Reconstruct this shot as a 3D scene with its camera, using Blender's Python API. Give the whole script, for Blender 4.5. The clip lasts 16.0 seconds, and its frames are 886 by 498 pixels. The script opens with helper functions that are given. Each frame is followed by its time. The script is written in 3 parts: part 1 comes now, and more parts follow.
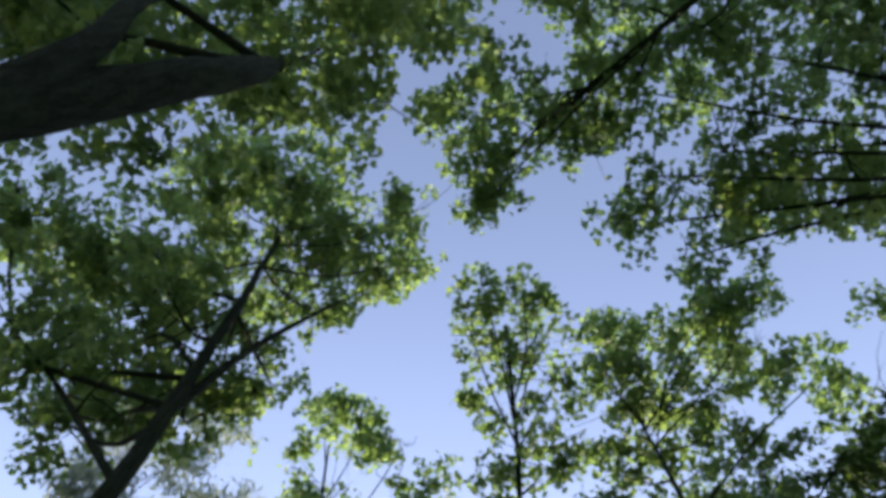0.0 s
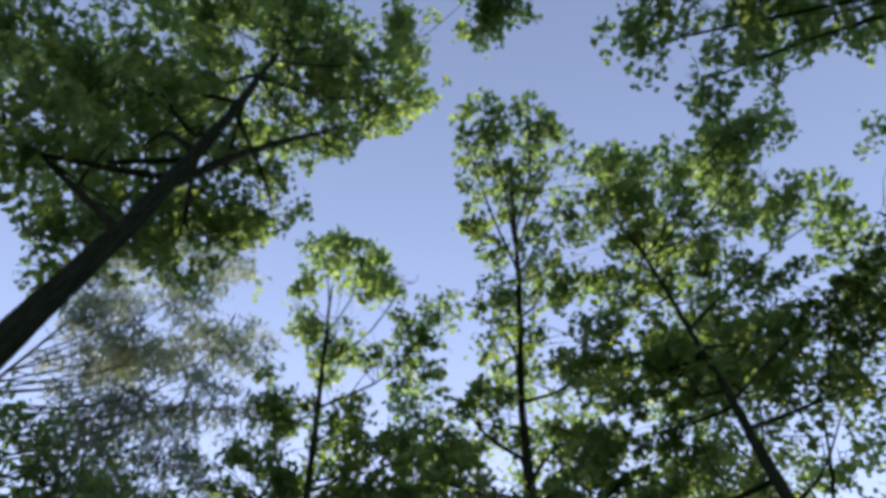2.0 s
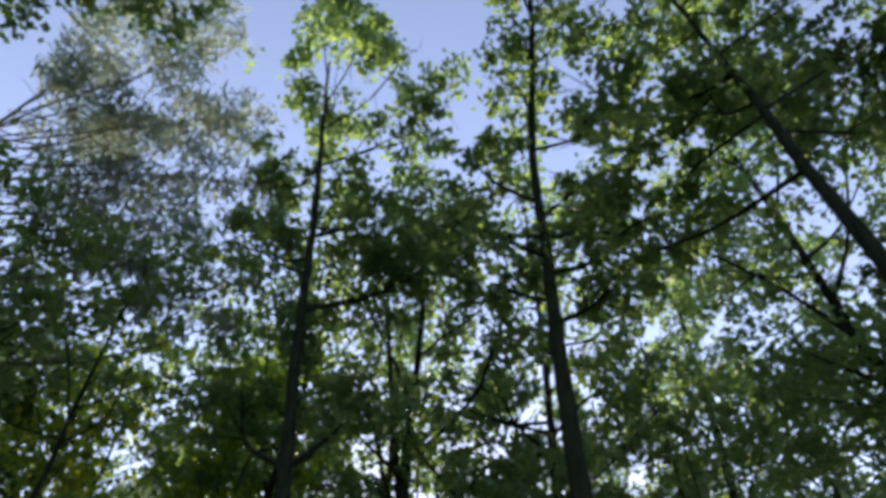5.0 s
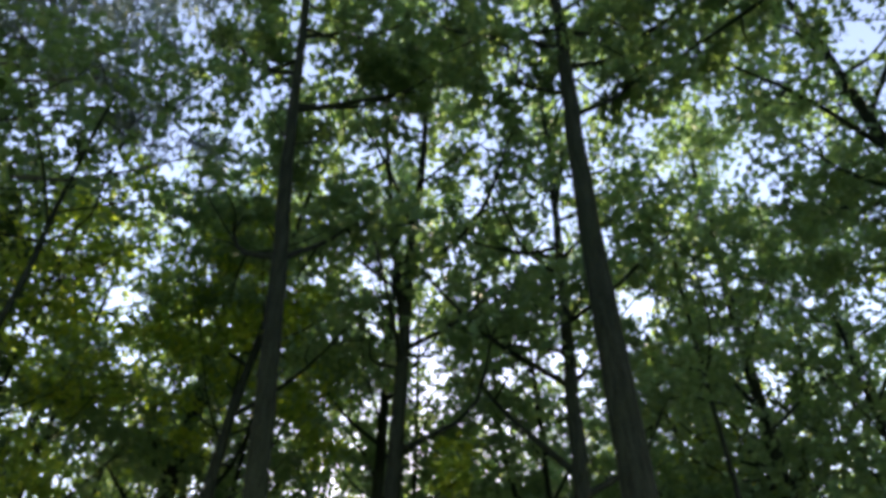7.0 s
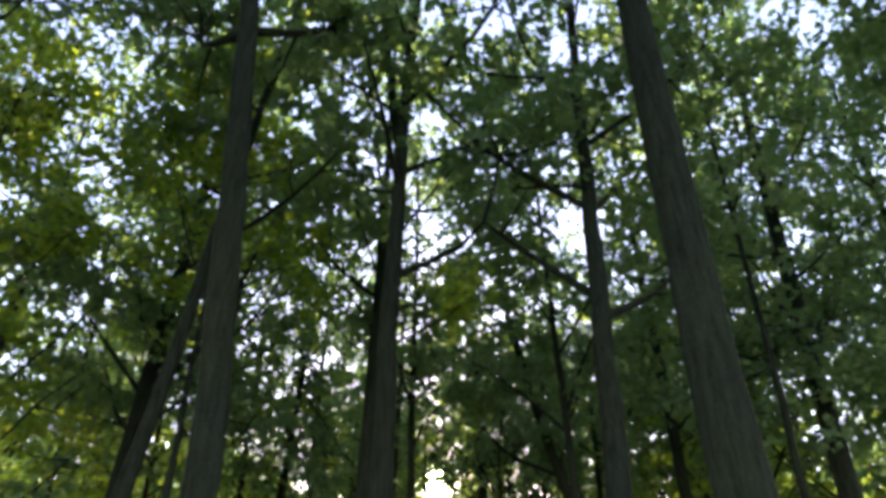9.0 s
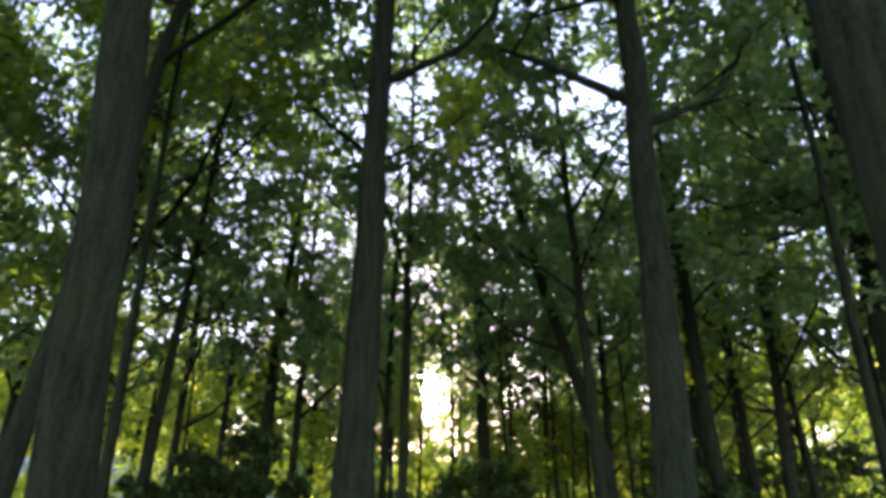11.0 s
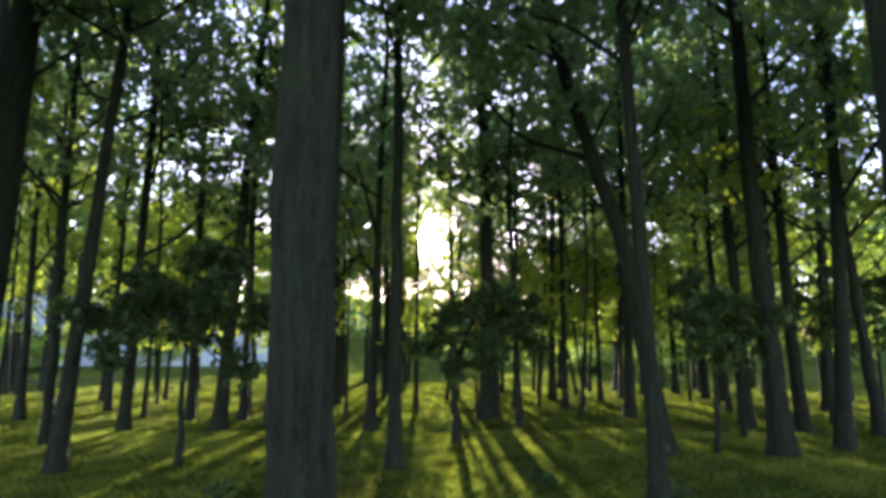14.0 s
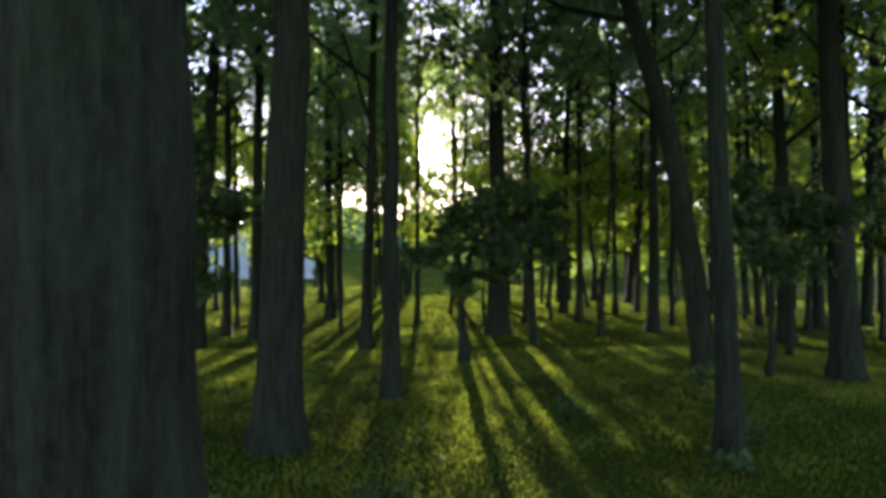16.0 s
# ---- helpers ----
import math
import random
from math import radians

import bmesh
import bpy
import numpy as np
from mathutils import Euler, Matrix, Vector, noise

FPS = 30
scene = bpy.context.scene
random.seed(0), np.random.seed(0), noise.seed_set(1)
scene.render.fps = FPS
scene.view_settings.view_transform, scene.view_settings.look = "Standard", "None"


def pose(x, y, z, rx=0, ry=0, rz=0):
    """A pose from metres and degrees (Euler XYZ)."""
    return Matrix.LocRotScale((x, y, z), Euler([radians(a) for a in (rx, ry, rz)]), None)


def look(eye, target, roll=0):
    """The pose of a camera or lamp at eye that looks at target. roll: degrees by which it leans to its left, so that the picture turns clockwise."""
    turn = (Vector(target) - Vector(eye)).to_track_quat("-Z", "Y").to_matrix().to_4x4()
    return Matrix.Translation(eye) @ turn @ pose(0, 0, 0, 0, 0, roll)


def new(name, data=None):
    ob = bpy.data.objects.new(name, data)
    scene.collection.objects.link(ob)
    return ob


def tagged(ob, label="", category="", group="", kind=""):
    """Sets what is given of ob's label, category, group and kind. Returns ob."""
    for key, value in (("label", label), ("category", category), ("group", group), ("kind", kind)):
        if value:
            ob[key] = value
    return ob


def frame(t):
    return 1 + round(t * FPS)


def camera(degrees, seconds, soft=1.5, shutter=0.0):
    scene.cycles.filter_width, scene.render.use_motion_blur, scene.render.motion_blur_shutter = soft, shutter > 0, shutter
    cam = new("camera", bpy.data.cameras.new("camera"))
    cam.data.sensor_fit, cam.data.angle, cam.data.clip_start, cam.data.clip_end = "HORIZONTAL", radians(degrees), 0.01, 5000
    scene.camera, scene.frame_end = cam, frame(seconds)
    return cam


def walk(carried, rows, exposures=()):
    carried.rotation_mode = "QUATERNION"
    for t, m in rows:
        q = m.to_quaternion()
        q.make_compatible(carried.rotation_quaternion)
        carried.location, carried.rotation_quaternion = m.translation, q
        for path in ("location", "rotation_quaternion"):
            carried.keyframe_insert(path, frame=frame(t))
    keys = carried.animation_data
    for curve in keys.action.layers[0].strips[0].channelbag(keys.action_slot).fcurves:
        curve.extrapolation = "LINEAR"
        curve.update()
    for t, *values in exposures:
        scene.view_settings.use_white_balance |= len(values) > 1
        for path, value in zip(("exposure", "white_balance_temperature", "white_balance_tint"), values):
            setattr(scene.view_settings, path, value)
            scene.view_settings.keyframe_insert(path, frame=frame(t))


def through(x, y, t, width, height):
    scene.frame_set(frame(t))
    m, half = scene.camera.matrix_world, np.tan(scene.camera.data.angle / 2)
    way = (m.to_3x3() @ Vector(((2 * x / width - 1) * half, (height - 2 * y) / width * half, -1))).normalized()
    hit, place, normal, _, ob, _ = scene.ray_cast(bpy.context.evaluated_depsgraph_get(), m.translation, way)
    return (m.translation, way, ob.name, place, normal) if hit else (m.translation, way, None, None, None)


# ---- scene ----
cam = camera(70.5, 16.0, soft=4.1)
PATH = [
    (0, (0.427, 2.027, 3.935), (0.42, 2.728, 5.808), -0.0),
    (0.5, (0.409, 2.365, 3.821), (0.405, 3.132, 5.668), -0.2),
    (1, (0.389, 2.701, 3.706), (0.384, 3.535, 5.524), 0.0),
    (1.5, (0.37, 3.035, 3.591), (0.364, 3.94, 5.375), 0.0),
    (2, (0.352, 3.367, 3.476), (0.346, 4.345, 5.22), 0.1),
    (2.5, (0.337, 3.695, 3.362), (0.33, 4.738, 5.069), -0.0),
    (3, (0.321, 4.023, 3.252), (0.317, 5.13, 4.917), -0.0),
    (3.5, (0.304, 4.351, 3.144), (0.295, 5.52, 4.766), 0.1),
    (4, (0.285, 4.68, 3.036), (0.274, 5.908, 4.615), -0.1),
    (4.2, (0.278, 4.812, 2.992), (0.267, 6.057, 4.558), -0.1),
    (6.3, (0.192, 6.206, 2.52), (0.177, 7.681, 3.871), 0.1),
    (6.5, (0.184, 6.342, 2.481), (0.169, 7.84, 3.806), 0.1),
    (7, (0.163, 6.685, 2.387), (0.152, 8.239, 3.647), 0.1),
    (7.5, (0.145, 7.036, 2.304), (0.133, 8.634, 3.506), 0.0),
    (8, (0.134, 7.395, 2.229), (0.123, 9.043, 3.362), -0.0),
    (8.5, (0.126, 7.763, 2.157), (0.118, 9.453, 3.227), -0.0),
    (9, (0.119, 8.136, 2.088), (0.11, 9.865, 3.093), -0.1),
    (9.2, (0.116, 8.286, 2.061), (0.108, 10.025, 3.047), -0.0),
    (11.3, (0.104, 9.894, 1.769), (0.099, 11.765, 2.476), 0.1),
    (11.5, (0.101, 10.044, 1.746), (0.097, 11.926, 2.423), -0.0),
    (12, (0.094, 10.421, 1.69), (0.091, 12.326, 2.299), -0.1),
    (12.5, (0.083, 10.8, 1.636), (0.084, 12.728, 2.169), -0.1),
    (13, (0.072, 11.181, 1.586), (0.075, 13.127, 2.047), -0.0),
    (13.5, (0.064, 11.562, 1.541), (0.07, 13.524, 1.93), -0.1),
    (14, (0.051, 11.95, 1.506), (0.056, 13.924, 1.824), 0.0),
    (14.5, (0.034, 12.344, 1.48), (0.034, 14.329, 1.722), 0.0),
    (15, (0.019, 12.752, 1.463), (0.019, 14.745, 1.632), -0.0),
    (15.5, (0.007, 13.173, 1.451), (0.006, 15.172, 1.532), -0.1),
    (16, (0.0, 13.6, 1.443), (0.001, 15.6, 1.487), -0.1),
]
walk(cam, [(t, look(eye, target, roll)) for t, eye, target, roll in PATH], [
    (0, 1.88, 6900, 19), (3, 1.75, 6900, 20), (6.5, 2.28, 6900, 21), (9, 2.85, 6900, 26), (11.5, 2.92, 6900, 28), (12.2, 2.55, 6900, 24),
    (13.5, 2.72, 6500, 28), (14.5, 3.08, 6050, 34), (15.3, 3.05, 6050, 34), (16, 2.55, 6250, 26)])

# world, sun
SUN_DIR = Vector((-0.0209, 1.0, 0.1752)).normalized()
SUN_ELEV = math.asin(SUN_DIR.z)
world = bpy.data.worlds.new("sky")
scene.world = world
world.use_nodes = True
wt = world.node_tree
sky = wt.nodes.new("ShaderNodeTexSky")
sky.sky_type, sky.sun_disc = "NISHITA", False
sky.sun_elevation, sky.sun_rotation = SUN_ELEV, math.atan2(SUN_DIR.x, SUN_DIR.y)
sky.air_density, sky.dust_density, sky.ozone_density = 0.9, 0.15, 1.5
# the bright glow of the sky round the low sun
way = wt.nodes.new("ShaderNodeTexCoord")
dot = wt.nodes.new("ShaderNodeVectorMath")
dot.operation = "DOT_PRODUCT"
dot.inputs[1].default_value = SUN_DIR
power = wt.nodes.new("ShaderNodeMath")
power.operation = "POWER"
power.inputs[1].default_value = 5500.0
clamp = wt.nodes.new("ShaderNodeMath")
clamp.operation = "MAXIMUM"
clamp.inputs[1].default_value = 0.0
glow = wt.nodes.new("ShaderNodeMix")
glow.data_type, glow.blend_type = "RGBA", "ADD"
glow.inputs["B"].default_value = (140.0, 140.0, 118.0, 1)
wt.links.new(way.outputs["Generated"], dot.inputs[0])
wt.links.new(dot.outputs["Value"], clamp.inputs[0])
wt.links.new(clamp.outputs[0], power.inputs[0])
wt.links.new(power.outputs[0], glow.inputs["Factor"])
tint = wt.nodes.new("ShaderNodeMix")
tint.data_type, tint.blend_type = "RGBA", "MULTIPLY"
tint.inputs["Factor"].default_value = 1.0
tint.inputs["B"].default_value = (1.2, 1.0, 0.97, 1)
wt.links.new(sky.outputs[0], tint.inputs["A"])
wt.links.new(tint.outputs["Result"], glow.inputs["A"])
wt.links.new(glow.outputs["Result"], wt.nodes["Background"].inputs[0])
wt.nodes["Background"].inputs[1].default_value = 0.15
sun = new("sun", bpy.data.lights.new("sun", "SUN"))
sun.data.energy, sun.data.angle, sun.data.color = 3.5, radians(0.5), (1.0, 0.92, 0.70)
sun.matrix_world = look(SUN_DIR * 200, (0, 0, 0))

# ---------------------------------------------------------------- materials
def node_mat(name):
    m = bpy.data.materials.new(name)
    m.use_nodes = True
    t = m.node_tree
    t.nodes.clear()
    out = t.nodes.new("ShaderNodeOutputMaterial")
    return m, t, out


def ramp(t, fac, stops):
    r = t.nodes.new("ShaderNodeValToRGB")
    while len(r.color_ramp.elements) < len(stops):
        r.color_ramp.elements.new(0.5)
    for e, (p, c) in zip(r.color_ramp.elements, stops):
        e.position, e.color = p, (*c, 1)
    t.links.new(fac, r.inputs[0])
    return r.outputs[0]


def noise_tex(t, scale, detail=4, rough=0.55, stretch=None, vec="Object"):
    c = t.nodes.new("ShaderNodeTexCoord")
    n = t.nodes.new("ShaderNodeTexNoise")
    n.inputs["Scale"].default_value, n.inputs["Detail"].default_value, n.inputs["Roughness"].default_value = scale, detail, rough
    if stretch:
        mp = t.nodes.new("ShaderNodeMapping")
        mp.inputs["Scale"].default_value = stretch
        t.links.new(c.outputs[vec], mp.inputs[0])
        t.links.new(mp.outputs[0], n.inputs["Vector"])
    else:
        t.links.new(c.outputs[vec], n.inputs["Vector"])
    return n.outputs[0]


def mix_col(t, fac, a, b, mode="MIX"):
    m = t.nodes.new("ShaderNodeMix")
    m.data_type, m.blend_type = "RGBA", mode
    for sock, v in ((m.inputs["Factor"], fac), (m.inputs["A"], a), (m.inputs["B"], b)):
        if isinstance(v, (int, float)):
            sock.default_value = v
        elif isinstance(v, tuple):
            sock.default_value = (*v, 1)
        else:
            t.links.new(v, sock)
    return m.outputs["Result"]


def bark_material(name, dark, light, moss=0.25):
    """Furrowed bark: long plates between dark fissures, finer cracks across them, and patches of green algae."""
    m, t, out = node_mat(name)
    p = t.nodes.new("ShaderNodeBsdfPrincipled")
    fissure = noise_tex(t, 24.0, 5, 0.62, (1.0, 1.0, 0.13))
    fine = noise_tex(t, 70.0, 3, 0.6, (1.0, 1.0, 0.45))
    broad = noise_tex(t, 1.3, 4)
    col = ramp(t, fissure, [(0.36, dark), (0.58, light), (0.75, tuple(1.35 * c for c in light))])
    col = mix_col(t, 0.45, col, ramp(t, fine, [(0.35, dark), (0.65, light)]))
    patch = ramp(t, broad, [(0.48, (0, 0, 0)), (0.7, (moss, moss, moss))])
    col = mix_col(t, patch, col, (0.030, 0.048, 0.016))
    t.links.new(col, p.inputs["Base Color"])
    p.inputs["Roughness"].default_value = 0.95
    p.inputs["Specular IOR Level"].default_value = 0.1
    coarse = t.nodes.new("ShaderNodeBump")
    coarse.inputs["Strength"].default_value, coarse.inputs["Distance"].default_value = 1.0, 0.03
    t.links.new(fissure, coarse.inputs["Height"])
    b = t.nodes.new("ShaderNodeBump")
    b.inputs["Strength"].default_value, b.inputs["Distance"].default_value = 0.7, 0.008
    t.links.new(fine, b.inputs["Height"])
    t.links.new(coarse.outputs[0], b.inputs["Normal"])
    t.links.new(b.outputs[0], p.inputs["Normal"])
    t.links.new(p.outputs[0], out.inputs[0])
    return m


def leaf_material(name, low, mid, high, through=0.5):
    """A thin leaf: matt and slightly glossy on the face, and letting light through."""
    m, t, out = node_mat(name)
    g = t.nodes.new("ShaderNodeNewGeometry")
    col = ramp(t, g.outputs["Random Per Island"], [(0.0, low), (0.55, mid), (1.0, high)])
    spread = noise_tex(t, 0.8, 2)
    col = mix_col(t, ramp(t, spread, [(0.35, (0, 0, 0)), (0.7, (0.55, 0.55, 0.55))]), col, low)
    p = t.nodes.new("ShaderNodeBsdfPrincipled")
    t.links.new(col, p.inputs["Base Color"])
    p.inputs["Roughness"].default_value = 0.6
    p.inputs["Specular IOR Level"].default_value = 0.14
    tr = t.nodes.new("ShaderNodeBsdfTranslucent")
    warm = mix_col(t, 1.0, col, (1.6 * through, 1.38 * through, 0.66 * through), "MULTIPLY")
    t.links.new(warm, tr.inputs[0])
    both = t.nodes.new("ShaderNodeAddShader")
    t.links.new(p.outputs[0], both.inputs[0])
    t.links.new(tr.outputs[0], both.inputs[1])
    t.links.new(both.outputs[0], out.inputs[0])
    return m


def ground_material():
    m, t, out = node_mat("grass_soil")
    p = t.nodes.new("ShaderNodeBsdfPrincipled")
    big = noise_tex(t, 0.35, 4)
    small = noise_tex(t, 14.0, 5, 0.7)
    col = ramp(t, small, [(0.3, (0.030, 0.048, 0.009)), (0.5, (0.043, 0.065, 0.011)), (0.72, (0.056, 0.080, 0.014))])
    worn = ramp(t, big, [(0.5, (0, 0, 0)), (0.72, (0.6, 0.6, 0.6))])
    col = mix_col(t, worn, col, (0.06, 0.055, 0.024))
    t.links.new(col, p.inputs["Base Color"])
    p.inputs["Roughness"].default_value = 1.0
    p.inputs["Specular IOR Level"].default_value = 0.0
    b = t.nodes.new("ShaderNodeBump")
    b.inputs["Strength"].default_value, b.inputs["Distance"].default_value = 1.0, 0.05
    t.links.new(small, b.inputs["Height"])
    t.links.new(b.outputs[0], p.inputs["Normal"])
    t.links.new(p.outputs[0], out.inputs[0])
    return m


def plain_material(name, a, b, scale, rough=0.9):
    m, t, out = node_mat(name)
    p = t.nodes.new("ShaderNodeBsdfPrincipled")
    col = ramp(t, noise_tex(t, scale, 5, 0.6), [(0.35, a), (0.65, b)])
    t.links.new(col, p.inputs["Base Color"])
    p.inputs["Roughness"].default_value = rough
    p.inputs["Specular IOR Level"].default_value = 0.0
    t.links.new(p.outputs[0], out.inputs[0])
    return m


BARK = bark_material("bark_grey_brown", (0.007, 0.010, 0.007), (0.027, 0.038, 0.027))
BARK_PALE = bark_material("bark_pale", (0.05, 0.05, 0.045), (0.17, 0.165, 0.145), 0.1)
LEAF = leaf_material("leaf_green", (0.046, 0.090, 0.052), (0.064, 0.116, 0.062), (0.086, 0.138, 0.064), 1.15)
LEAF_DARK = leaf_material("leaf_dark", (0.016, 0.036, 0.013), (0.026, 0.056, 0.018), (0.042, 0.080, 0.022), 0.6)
# yellower, lighter leaf that carries a sunlit or backlit look in its colour
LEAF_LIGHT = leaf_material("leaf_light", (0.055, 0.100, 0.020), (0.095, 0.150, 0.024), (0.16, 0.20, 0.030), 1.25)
# pale blue-grey leaf: glare and haze are put into its colour
LEAF_HAZED = leaf_material("leaf_hazed", (0.13, 0.185, 0.20), (0.18, 0.24, 0.255), (0.22, 0.285, 0.30), 0.35)
GRASS = leaf_material("grass_blade", (0.039, 0.061, 0.010), (0.053, 0.079, 0.012), (0.071, 0.096, 0.015), 1.4)
LITTER = leaf_material("dry_leaf", (0.03, 0.026, 0.014), (0.06, 0.05, 0.024), (0.09, 0.08, 0.04), 0.4)
SOIL = ground_material()
PATH_GREY = plain_material("pale_gravel", (0.028, 0.034, 0.022), (0.05, 0.058, 0.04), 6.0, 1.0)
# distance haze is mixed into this bank's pale base colour
HAZE_SLOPE = plain_material("haze_slope", (0.24, 0.29, 0.26), (0.34, 0.38, 0.34), 0.12)

# ---------------------------------------------------------------- helpers
rng = np.random.default_rng(7)


def mesh_from(name, verts, faces, material, smooth=True):
    """A mesh from arrays: verts n x 3, faces m x 3 or m x 4."""
    me = bpy.data.meshes.new(name)
    verts, faces = np.asarray(verts, np.float32), np.asarray(faces, np.int32)
    n, k = faces.shape
    me.vertices.add(len(verts))
    me.vertices.foreach_set("co", verts.ravel())
    me.loops.add(n * k)
    me.loops.foreach_set("vertex_index", faces.ravel())
    me.polygons.add(n)
    me.polygons.foreach_set("loop_start", np.arange(0, n * k, k, dtype=np.int32))
    me.polygons.foreach_set("use_smooth", np.full(n, smooth))
    me.materials.append(material)
    me.update(calc_edges=True)
    me.validate()
    return me


def part(name, me, parent, label=""):
    ob = new(name, me)
    ob.parent = parent
    return tagged(ob, label)


def spline(points, n):
    """n points along a smooth curve through the given ones."""
    p = np.asarray(points, float)
    q = np.vstack([2 * p[0] - p[1], p, 2 * p[-1] - p[-2]])
    u = np.linspace(0, len(p) - 1 - 1e-6, n)
    i = u.astype(int)
    f = (u - i)[:, None]
    a, b, c, d = q[i], q[i + 1], q[i + 2], q[i + 3]
    return 0.5 * (2 * b + (c - a) * f + (2 * a - 5 * b + 4 * c - d) * f**2 + (3 * b - a - 3 * c + d) * f**3)


def tube(points, radii, sides, rough=0.0):
    """Rings round a curve; rough is the uneven relief as a share of the radius."""
    p, r = np.asarray(points, float), np.asarray(radii, float)
    along = np.gradient(p, axis=0)
    along /= np.linalg.norm(along, axis=1)[:, None]
    ref = np.where(np.abs(along[:, 2:3]) > 0.8, (1.0, 0, 0), (0, 0, 1.0))
    u = np.cross(along, ref)
    u /= np.linalg.norm(u, axis=1)[:, None]
    v = np.cross(along, u)
    a = np.linspace(0, 2 * np.pi, sides, endpoint=False)
    flute = rng.normal(0, 1, (4, sides))
    k = np.linspace(0, 3 - 1e-6, len(p))
    low, part_way = k.astype(int), (k % 1)[:, None]
    rr = r[:, None] * (1 + 0.5 * rough * rng.normal(0, 1, (len(p), sides)) + rough * 1.4 * (flute[low] * (1 - part_way) + flute[low + 1] * part_way))
    ring = p[:, None] + rr[..., None] * (np.cos(a)[None, :, None] * u[:, None] + np.sin(a)[None, :, None] * v[:, None])
    verts = np.vstack([ring.reshape(-1, 3), p[-1:] + along[-1:] * r[-1]])
    i, j = np.meshgrid(np.arange(len(p) - 1), np.arange(sides), indexing="ij")
    k = (j + 1) % sides
    quads = np.stack([i * sides + j, i * sides + k, (i + 1) * sides + k, (i + 1) * sides + j], -1).reshape(-1, 4)
    j = np.arange(sides)
    top = (len(p) - 1) * sides
    caps = np.stack([top + j, top + (j + 1) % sides, np.full(sides, len(verts) - 1), np.full(sides, len(verts) - 1)], -1)
    return verts, np.vstack([quads[:, [0, 1, 2]], quads[:, [0, 2, 3]], caps[:, :3]])


# the opening in the canopy above the way, as an outline on the level z = 16.7, widening upwards from a point
GAP = [(-0.98, 4.05), (-0.99, 4.87), (0.06, 5.46), (0.23, 6.62), (0.17, 7.42), (-0.99, 8.00), (-2.50, 8.68), (-2.96, 9.83),
       (-4.00, 10.96), (-4.69, 12.55), (-3.65, 13.46), (-3.31, 10.97), (-2.38, 10.17), (-1.34, 10.63), (-0.54, 10.86),
       (0.39, 11.89), (1.20, 11.67), (0.85, 10.53), (0.46, 9.04), (0.52, 7.54), (1.57, 6.97), (3.08, 7.78), (3.19, 8.36),
       (5.05, 8.13), (5.29, 7.10), (4.71, 6.98), (3.56, 6.28), (2.99, 4.65), (2.17, 4.65), (2.24, 5.54), (1.53, 5.77),
       (0.76, 6.14), (0.58, 5.29), (0.23, 4.82), (-0.32, 4.03), (-0.09, 3.49), (0.36, 3.07), (1.34, 2.77), (1.34, 2.3), (-0.5, 2.3), (-0.8, 3.3)]
GAP_SLIT = [(-6.25, 4.27), (-4.97, 3.46), (-3.33, 3.35), (-2.51, 3.70), (-1.10, 3.71), (-1.10, 4.17), (-2.62, 4.17), (-4.50, 3.92)]
GAP_RIGHT = [(7.51, 6.41), (8.92, 6.19), (10.54, 6.31), (10.53, 7.12), (8.89, 7.57), (7.72, 7.80)]
APEX = np.array((0.37, 3.1, 3.6))


def inside(poly, x, y):
    p = np.asarray(poly)
    hit = np.zeros(len(x), bool)
    for (x0, y0), (x1, y1) in zip(p, np.roll(p, -1, 0)):
        cross = ((y0 > y) != (y1 > y)) & (x < (x1 - x0) * (y - y0) / (y1 - y0 + 1e-12) + x0)
        hit ^= cross
    return hit


def in_opening(p):
    """Which of the places p lie in the opening of the canopy or in the gap through which the low sun shines."""
    up = np.maximum(p[:, 2] - APEX[2], 0.3)
    s = (16.7 - APEX[2]) / up
    x, y = APEX[0] + (p[:, 0] - APEX[0]) * s, APEX[1] + (p[:, 1] - APEX[1]) * s
    x, y = x + 0.16 * np.sin(4.3 * y + 2 * x) + rng.normal(0, 0.09, len(x)), y + 0.16 * np.sin(4.9 * x - 1.5 * y + 1) + rng.normal(0, 0.09, len(x))
    open_sky = (inside(GAP, x, y) | inside(GAP_SLIT, x, y) | inside(GAP_RIGHT, x, y)) & (p[:, 2] > 6)
    far = p[:, 1] - 12.0
    low, high = 1.44 + 0.1752 * (p[:, 1] - 13.6), 1.85 + 0.1752 * (p[:, 1] - 10.2)
    wide = (0.021 * np.maximum(far, 1) + 0.05) * (0.75 + 0.35 * np.sin(2.3 * p[:, 2] + 1.1 * p[:, 1]) * np.sin(0.9 * p[:, 1] + 2.0))
    off = np.hypot(p[:, 0] - 0.03 + 0.0209 * far, np.maximum(0, np.maximum(low - p[:, 2], p[:, 2] - high))) / wide
    sun_gap = (np.exp(-off**3) > rng.uniform(0, 1, len(p))) & (p[:, 1] > 13)
    return open_sky | sun_gap


KITE = [(0, -0.5), (0.45, -0.05), (0, 0.55), (-0.45, -0.05)]
MAPLE_LEAF = [(0, -0.45), (0.38, -0.28), (0.56, 0.12), (0.24, 0.16), (0, 0.6), (-0.24, 0.16), (-0.56, 0.12), (-0.38, -0.28)]


NARROW = [(0, -0.7), (0.13, 0.0), (0, 0.7), (-0.13, 0.0)]
SHAPES = {"kite": KITE, "maple": MAPLE_LEAF, "narrow": NARROW}


